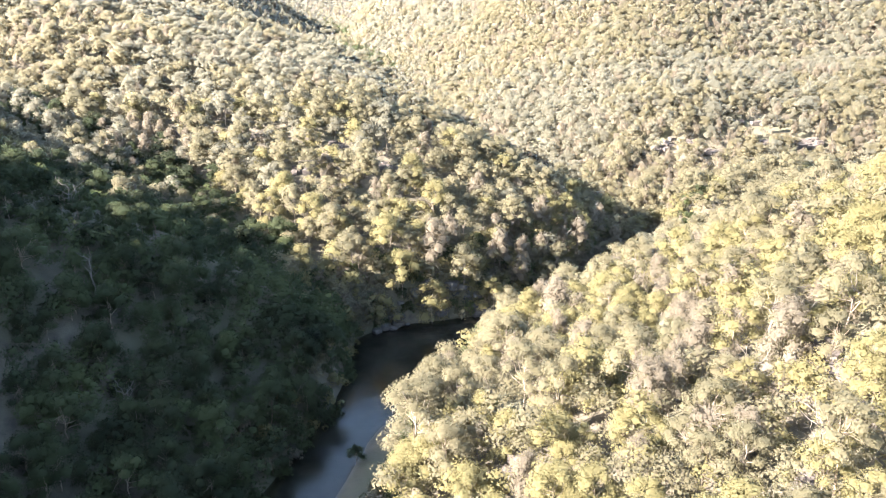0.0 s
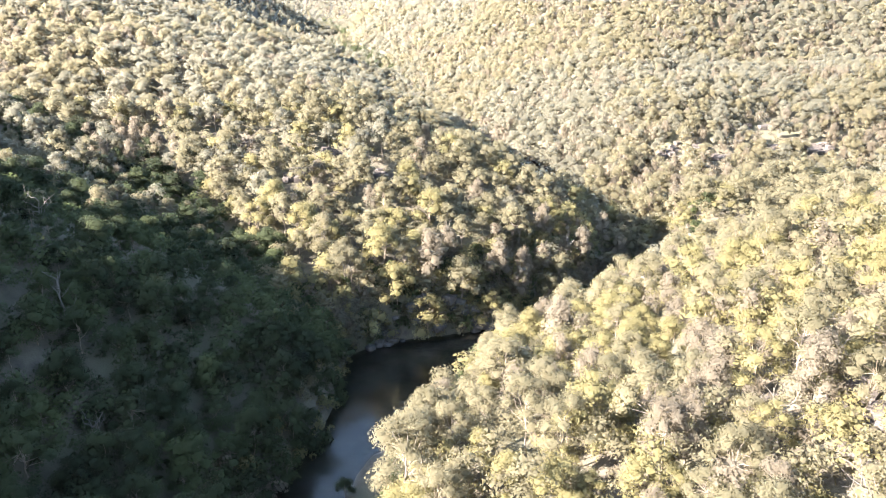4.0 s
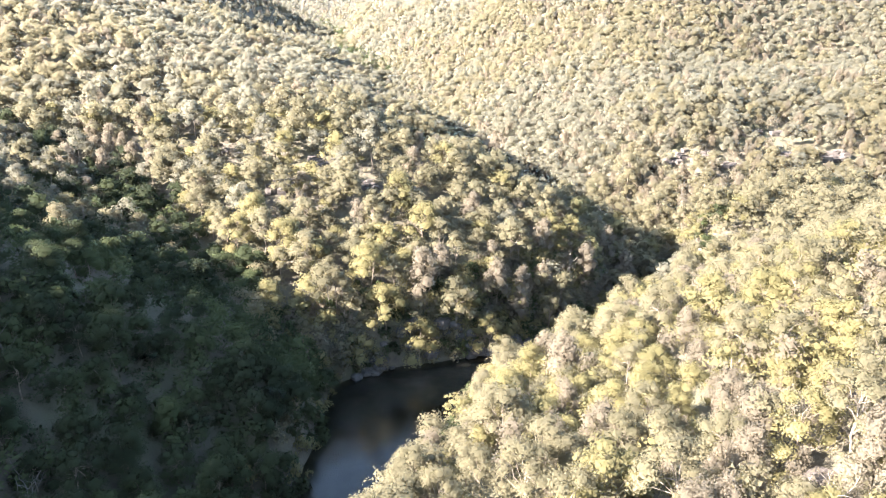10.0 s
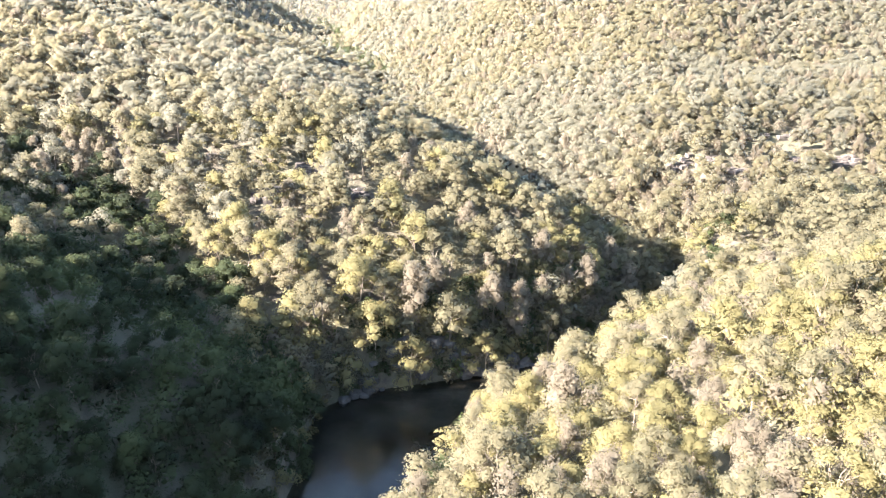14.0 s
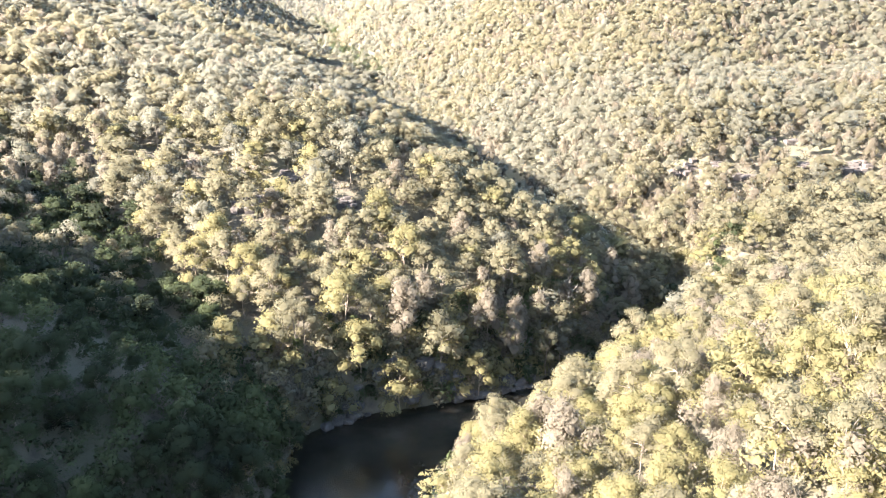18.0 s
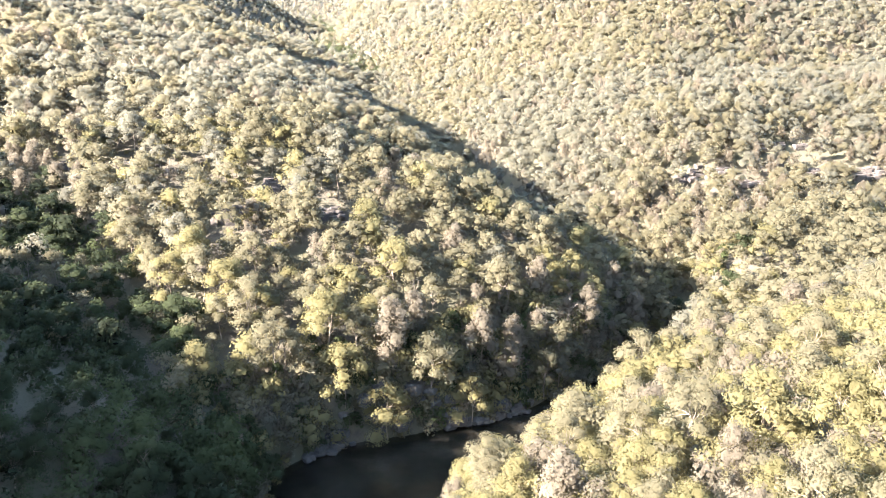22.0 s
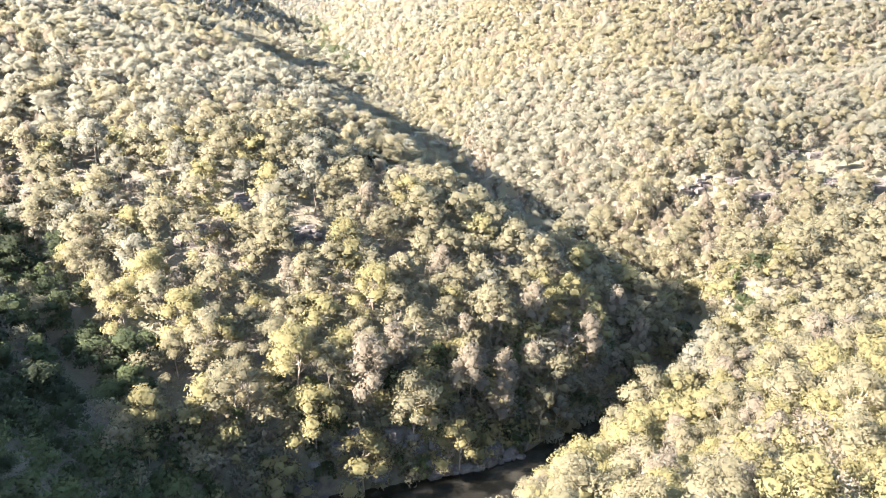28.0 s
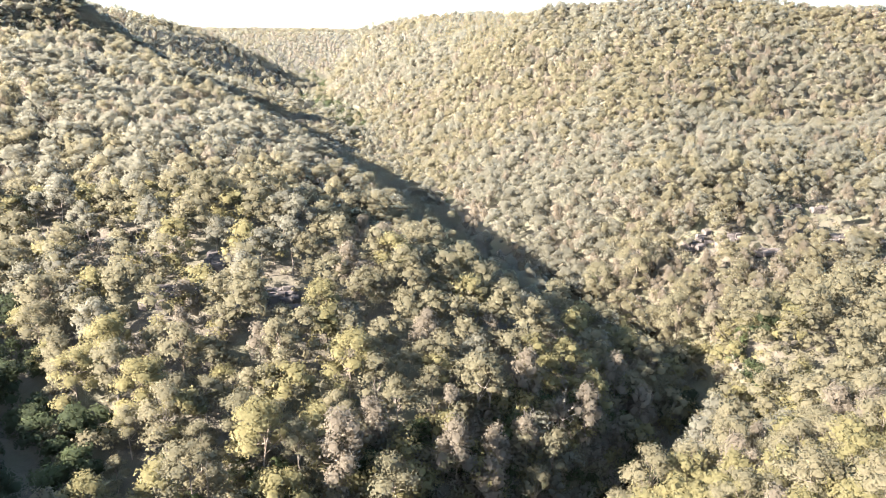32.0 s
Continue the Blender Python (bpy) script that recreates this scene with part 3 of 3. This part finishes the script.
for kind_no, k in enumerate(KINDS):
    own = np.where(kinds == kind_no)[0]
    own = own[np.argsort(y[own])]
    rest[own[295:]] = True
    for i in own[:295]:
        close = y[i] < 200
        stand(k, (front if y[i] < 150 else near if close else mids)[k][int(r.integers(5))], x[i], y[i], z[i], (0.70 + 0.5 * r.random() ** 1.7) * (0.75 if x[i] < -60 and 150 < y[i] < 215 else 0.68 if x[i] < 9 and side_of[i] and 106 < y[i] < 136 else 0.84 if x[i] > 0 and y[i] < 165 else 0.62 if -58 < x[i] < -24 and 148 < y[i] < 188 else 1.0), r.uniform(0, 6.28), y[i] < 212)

for k, px, py, size in SPECIMENS:
    stand(k, near[k][int(r.integers(5))], px, py, float(land(np.array([px]), np.array([py]))[0]), size, r.uniform(0, 6.28), True)

# ---- the woods beyond, which nobody could count ----
def woods(name, label, x, y, r, tpls, scale=(0.68, 1.32), kk=None, leaf=LEAF, sink=0.0):
    zz = land(x, y) - sink
    kk = kind_at(x, y, r.uniform(-1, 1, len(x)), r.uniform(-1, 1, len(x))) if kk is None else kk
    blocks, rounds, index = [], [], []
    for k in range(len(KINDS)):
        for vnt in range(len(tpls[KINDS[k]])):
            own = np.where((kk == k) & (np.arange(len(x)) % len(tpls[KINDS[k]]) == vnt))[0]
            if len(own) == 0:
                continue
            q = tpls[KINDS[k]][vnt]
            t, s = r.uniform(0, 6.28, len(own)), r.uniform(*scale, len(own))
            ct, st = (np.cos(t) * s)[:, None, None], (np.sin(t) * s)[:, None, None]
            turn_by = lambda a: np.stack([a[None, ..., 0] * ct - a[None, ..., 1] * st, a[None, ..., 0] * st + a[None, ..., 1] * ct,
                                          a[None, ..., 2] * s[:, None, None]], -1)
            v = turn_by(q[0]) + np.stack([x[own], y[own], zz[own]], 1)[:, None, None, :]
            m = turn_by(q[1][:, None, :])
            blocks.append(v.reshape(-1, 3, 3))
            rounds.append((m / np.linalg.norm(m, axis=-1, keepdims=True)).reshape(-1, 3))
            index.append(np.full(len(rounds[-1]), k))
    ob = new(name, leaf_mesh(name, np.concatenate(blocks), np.concatenate(rounds), [leaf[k] for k in KINDS], np.concatenate(index)))
    return tagged(ob, label, "forest", kind="stuff")


def clouds(count, size, variants, seed, keep=99, core=0.72, shell=EIGHTH):
    """Crowns for the woods; keep: how many clumps of each, the rest drawn together."""
    out = {}
    for i, k in enumerate(KINDS):
        out[k] = []
        for j in range(variants):
            r = np.random.default_rng(seed + i * 31 + j)
            h, lobes = plan_tree(k, r)
            if len(lobes) > keep:
                grow = (len(lobes) / keep) ** 0.4
                lobes = [(c, q * grow) for c, q in lobes[::max(1, len(lobes) // keep)][:keep]]
            out[k].append(clump(lobes, r, count, size, 0.5, core, shell))
    return out


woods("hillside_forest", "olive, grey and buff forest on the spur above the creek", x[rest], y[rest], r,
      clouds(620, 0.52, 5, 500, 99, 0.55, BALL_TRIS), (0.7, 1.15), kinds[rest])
far_tpl, slope_tpl, dist_tpl, edge_tpl = clouds(180, 0.72, 5, 900), clouds(76, 0.95, 5, 1100, 7), clouds(12, 2.0, 4, 1300, 3), clouds(9, 3.0, 3, 1700, 2)
x, y, r = scatter(-330, 400, TH_FAR, 400, 5.1, 21)
d, _, _ = line_distance(CREEK, x, y)
keep = in_sight(x, y, 20) & (d > creek_width(y) + 0.5) & (open_ground(x, y) < 0.5) & (r.random(len(x)) > 0.05)
x, y = x[keep], y[keep]
woods("forest", "olive and buff eucalyptus forest on the valley slope with ledges", x, y, r, far_tpl, (0.66, 1.0), leaf=HAZY_TWIG)
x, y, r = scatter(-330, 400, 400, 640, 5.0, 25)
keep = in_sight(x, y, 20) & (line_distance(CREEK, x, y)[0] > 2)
woods("upper_forest", "pale olive eucalyptus forest covering the upper valley slopes", x[keep], y[keep], r, slope_tpl, (0.64, 0.94), leaf=HAZY_TWIG)
x, y, r = scatter(-900, 900, 640, 1350, 8.0, 22)
keep = in_sight(x, y, 40) & (np.abs(x) < 0.72 * y)
woods("distant_forest", "hazy eucalyptus forest on the distant ridges", x[keep], y[keep], r, dist_tpl, (0.8, 1.35), leaf=HAZY_TWIG, sink=2.0)
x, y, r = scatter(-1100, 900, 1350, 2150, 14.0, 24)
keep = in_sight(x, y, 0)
woods("horizon_forest", "pale forest on the plateau at the horizon", x[keep], y[keep], r, edge_tpl, (1.1, 1.6), leaf=HAZY_TWIG, sink=4.0)
x, y, r = scatter(-420, 420, -260, 640, 8.6, 23)
d, _, _ = line_distance(CREEK, x, y)
inner = in_sight(x, y, 36) & (y > 42)
under = (np.abs(x) < 150) & (y > -70) & (y < 130)
keep = ~inner & ~under & (d > creek_width(y) + 1.5)
ux, uy, r2 = scatter(-150, 150, -70, 130, 6.2, 27)
ud, _, _ = line_distance(CREEK, ux, uy)
sel = ~(in_sight(ux, uy, 36) & (uy > 42)) & (ud > creek_width(uy) + 1.5)
woods("lower_gorge_forest", "eucalyptus forest on the slopes of the lower gorge", ux[sel], uy[sel], r2, clouds(150, 0.95, 4, 2500, 7))
woods("surrounding_forest", "eucalyptus forest on the slopes round the gorge", x[keep], y[keep], r, edge_tpl, (0.8, 1.3), leaf=HAZY_TWIG)

# small trees that cling to the steep banks
x, y, r = scatter(-120, 130, 70, 330, 3.4, 31)
steep = np.hypot(land(x + 2, y) - land(x - 2, y), land(x, y + 2) - land(x, y - 2)) / 4
d, _, side = line_distance(CREEK, x, y)
keep = (line_distance(POOL_SIDE, x, y)[0] > np.where(x < 14, 9, 5)) & in_sight(x, y, 4) & (d > creek_width(y) + 0.3) & (open_ground(x, y) < 0.5) & (r.random(len(x)) < np.clip(steep - 0.2, 0.22, 0.8))
keep &= ~((x > -26) & (x < 22) & (y > 172) & (y < 186) & (r.random(len(x)) < 0.6))
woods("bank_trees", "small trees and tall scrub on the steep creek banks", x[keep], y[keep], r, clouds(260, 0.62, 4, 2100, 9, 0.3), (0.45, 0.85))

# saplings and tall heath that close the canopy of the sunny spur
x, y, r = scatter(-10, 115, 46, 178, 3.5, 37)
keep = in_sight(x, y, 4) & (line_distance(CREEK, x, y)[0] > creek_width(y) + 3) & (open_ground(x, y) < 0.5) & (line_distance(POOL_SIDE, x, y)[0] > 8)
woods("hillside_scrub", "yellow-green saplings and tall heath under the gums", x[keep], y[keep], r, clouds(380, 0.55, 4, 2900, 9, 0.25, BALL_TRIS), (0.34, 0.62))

x, y, r = scatter(-260, 320, TH_FAR, 640, 4.6, 33)
steep = np.hypot(land(x + 2, y) - land(x - 2, y), land(x, y + 2) - land(x, y - 2)) / 4
keep = in_sight(x, y, 4) & (open_ground(x, y) < 0.5) & (r.random(len(x)) < np.clip(np.where(steep > 0.36, steep - 0.15, 0), 0.30 * (y > 470), 0.8))
woods("slope_trees", "young trees filling the steep parts of the far slopes", x[keep], y[keep], r, clouds(64, 1.05, 4, 2300, 6), (0.55, 0.85), leaf=HAZY_TWIG)

x, y, r = scatter(-280, 220, 640, 900, 5.6, 35)
steep = np.hypot(land(x + 3, y) - land(x - 3, y), land(x, y + 3) - land(x, y - 3)) / 6
keep = in_sight(x, y, 4) & (r.random(len(x)) < np.clip(steep - 0.1, 0, 0.9))
woods("valley_head_trees", "dense pale forest on the steep sides of the upper valley", x[keep], y[keep], r, clouds(30, 1.6, 4, 2700, 5), (0.6, 0.95), leaf=HAZY_TWIG)

# undergrowth between the trees
def shrubs():
    r = np.random.default_rng(41)
    q = {}
    for i, k in enumerate(KINDS):
        q[k] = []
        for j in range(3):
            lobes = [(np.array([r.uniform(-0.7, 0.7), r.uniform(-0.7, 0.7), r.uniform(0.3, 1.1)]), np.array([0.9, 0.9, 0.7])) for _ in range(3)]
            q[k].append(sprays(lobes, r, 28, 0.7))
    x, y, r2 = scatter(-150, 190, 60, 330, 4.0, 43)
    d, _, _ = line_distance(CREEK, x, y)
    keep = in_sight(x, y, 6) & (d > creek_width(y) + 0.3) & (r2.random(len(x)) > 0.25)
    woods("undergrowth", "low scrub of heath and ferns between the trunks", x[keep], y[keep], r2, q, (0.7, 1.6))


shrubs()


def bank_scrub():
    """Bushes that hang over both edges of the creek."""
    r = np.random.default_rng(51)
    q = {}
    for k in KINDS:
        q[k] = []
        for j in range(4):
            lobes = []
            for i in range(7):
                a, u = r.uniform(0, 6.28), r.random()
                lobes.append((np.array([1.5 * math.cos(a) * math.sqrt(u), 1.5 * math.sin(a) * math.sqrt(u), 0.4 + 2.6 * (1 - u) * r.uniform(0.6, 1)]),
                              np.array([1.0, 1.0, 0.9]) * r.uniform(0.7, 1.2)))
            q[k].append(sprays(lobes, r, 260, 0.5))
    x, y, r2 = scatter(-60, 100, 60, 300, 2.5, 53)
    d, _, side = line_distance(CREEK, x, y)
    half = creek_width(y)
    keep = (line_distance(POOL_SIDE, x, y)[0] > np.where(x < 14, 9, 4)) & in_sight(x, y, 6) & (d > half + np.where(side < 0, -0.6, np.where(y < 114, 2.2, 0.4))) & (d < half + np.where(side < 0, np.where(y > 160, 17, 9), 6)) & (r2.random(len(x)) > 0.22)
    keep &= ~((y > 172) & (y < 205) & (x > -24) & (x < 30) & (d < half + 0.1))
    x, y = x[keep], y[keep]
    # the steep outer bank of the bend is overgrown from top to bottom
    bx, by, r3 = scatter(-48, 56, 150, 222, 1.8, 55)
    steep = np.hypot(land(bx + 1, by) - land(bx - 1, by), land(bx, by + 1) - land(bx, by - 1)) / 2
    bd, _, bside = line_distance(CREEK, bx, by)
    wall = (steep > 0.7) & (bside < 0) & (bd > creek_width(by) + 0.6) & (bd < 22) & (r3.random(len(bx)) < 0.75)
    x, y = np.concatenate([x, bx[wall]]), np.concatenate([y, by[wall]])
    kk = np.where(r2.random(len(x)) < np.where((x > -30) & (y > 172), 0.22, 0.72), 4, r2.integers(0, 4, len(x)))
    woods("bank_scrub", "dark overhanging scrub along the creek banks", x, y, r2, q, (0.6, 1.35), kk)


bank_scrub()

# ---- rocks ----
def rock_mesh(r, w, dp, h, mat, layers=0.0):
    bm = bmesh.new()
    bmesh.ops.create_cube(bm, size=1.0)
    bmesh.ops.subdivide_edges(bm, edges=bm.edges[:], cuts=5, use_grid_fill=True)
    off = Vector(r.uniform(-50, 50, 3))
    for v in bm.verts:
        p = v.co.copy()
        rnd = p.normalized() * 0.62
        p = p.lerp(rnd, 0.25 if layers else 0.6)
        q = Vector((p.x * w, p.y * dp, p.z * h))
        n = noise.noise_vector(q * 0.45 + off) * 0.45 + noise.noise_vector(q * 1.3 + off) * 0.16
        if layers:
            step = math.floor((q.z + off.z) / layers)
            k = noise.noise(Vector((step * 3.7, off.x, 1.0))) * 0.7
            n += Vector((p.x, p.y, 0)) * k
        v.co = q + n * min(1.0, 0.35 * h)
    me = bpy.data.meshes.new("rock")
    bm.to_mesh(me)
    bm.free()
    me.materials.append(mat)
    return me


r = np.random.default_rng(77)
SLAB_SIZES = ((2.6, 1.8, 0.9), (1.8, 1.5, 1.2), (3.2, 2.0, 0.7), (1.4, 1.3, 1.0), (2.2, 1.4, 1.5), (1.2, 1.0, 0.7))
SLABS = [rock_mesh(r, w, dp, h, SANDSTONE, 0.5) for w, dp, h in SLAB_SIZES]
for ox, oy, w, dp, h, turn in OUTCROPS:
    gz = float(land(np.array([ox]), np.array([oy]))[0])
    root = new("sandstone_outcrop")
    root.matrix_basis = pose(ox, oy, gz, 0, 0, turn)
    tagged(root, "weathered pale sandstone ledge of cracked slabs on the slope", "rock", "sandstone outcrops")
    inv = root.matrix_basis.inverted()
    tiers = max(1, round(h / 1.25))
    for k in range(tiers):
        sx = -0.5 * w + r.uniform(0, 0.2) * w * (k > 0)
        while sx < 0.5 * w * r.uniform(0.75, 1.05):
            wide = r.uniform(1.3, 3.4)
            sy = -0.5 * dp + (k + 0.5) * dp / tiers + r.uniform(-0.5, 0.5)
            at = root.matrix_basis @ Vector((sx + wide / 2, sy, 0))
            lift = float(land(np.array([at.x]), np.array([at.y]))[0]) + r.uniform(0.15, 0.7)
            p = inv @ Vector((at.x, at.y, lift))
            no = int(r.integers(6))
            ob = part("slab", SLABS[no], root)
            ob.matrix_basis = (pose(p.x, p.y, p.z, r.uniform(-7, 7), r.uniform(-6, 6), r.uniform(-14, 14))
                               @ Matrix.Diagonal((wide / SLAB_SIZES[no][0], r.uniform(1.8, 2.8) / SLAB_SIZES[no][1], r.uniform(1.2, 2.0) * (1.6 if h > 4 else 1) / SLAB_SIZES[no][2], 1)))
            sx += wide * r.uniform(0.8, 1.15)

BEND = [p for p in CREEK if 158 < p[1] < 205]
run = np.cumsum([0] + [math.hypot(q[0] - p[0], q[1] - p[1]) for p, q in zip(BEND, BEND[1:])])
for i in range(72):
    t = (i + 0.5) / 72 * run[-1]
    k = max(1, int(np.searchsorted(run, t)))
    p, q = BEND[k - 1], BEND[k]
    u = (t - run[k - 1]) / (run[k] - run[k - 1])
    ax, ay = p[0] + u * (q[0] - p[0]), p[1] + u * (q[1] - p[1])
    ln = math.hypot(q[0] - p[0], q[1] - p[1])
    off = float(creek_width(np.array(ay))) + r.uniform(-1.7, 1.0)
    bx, by = ax - (q[1] - p[1]) / ln * off, ay + (q[0] - p[0]) / ln * off
    s = r.uniform(0.8, 2.2) * (1.7 if i % 5 == 0 else 1)
    gz = float(land(np.array([bx]), np.array([by]))[0])
    ob = new("boulder", rock_mesh(r, s * r.uniform(0.9, 1.5), s, s * r.uniform(0.6, 0.9), RIVER_ROCK))
    ob.matrix_basis = pose(bx, by, max(gz, -0.2) + s * 0.22, r.uniform(-15, 15), r.uniform(-15, 15), r.uniform(0, 360))
    tagged(ob, "grey river boulder at the foot of the bank", "boulder", "boulders along the creek")

# ---- bare dead trees ----
def dead_tree(px, py, h, seed, wood=BARK_DEAD, label="bleached dead tree with bare forking branches"):
    q = np.random.default_rng(seed)
    gz = float(land(np.array([px]), np.array([py]))[0])
    root = new("dead_tree")
    root.matrix_basis = pose(px, py, gz, 0, 0, q.uniform(0, 360))
    tagged(root, label, "dead tree", "dead trees")
    spine = bent(q, (0, 0, -0.8), (q.uniform(-1, 1), q.uniform(-1, 1), h * 0.8), 0.25, 7)
    tr = tube(spine, [0.2 * (1 - 0.12 * i) for i in range(7)], 7)
    part("trunk", mesh_from("trunk", tr[0], tr[1], [wood], flat=False), root)
    for i in range(7):
        base = spine[3 + i % 4]
        a = i * 2.4 + q.uniform(-0.4, 0.4)
        tip = base + Vector((math.cos(a) * q.uniform(1.5, 3), math.sin(a) * q.uniform(1.5, 3), q.uniform(1.2, 3.2)))
        way = bent(q, base, tip, 0.25, 5)
        pieces = [tube(way, [0.09, 0.075, 0.06, 0.045, 0.02], 5)]
        for _ in range(3):
            b = way[int(q.integers(2, 5))]
            pieces.append(tube(bent(q, b, b + Vector(q.normal(0, 0.8, 3)) + Vector((0, 0, 0.8)), 0.1, 3), [0.04, 0.03, 0.012], 4))
        br = join(pieces)
        part("branch", mesh_from("branch", br[0], br[1], [wood], flat=False), root)


for px, py, h, seed in ((-63, 123, 12, 1), (-53, 108, 8, 2), (46, 85, 9, 3), (39, 64, 8, 8),
                        (38, 226, 9, 7), (-25, 132, 5, 10), (29, 206, 8, 11), (-75, 140, 9, 12)):
    dead_tree(px, py, h, seed)
for px, py, h, seed in ((71.5, 293, 15, 21), (62, 295, 9, 22), (96, 279, 9, 28), (38, 80, 7, 24), (36, 208, 10, 26)):
    dead_tree(px, py, h, seed, BARK_WHITE, "tall white-limbed gum with hardly any leaves")
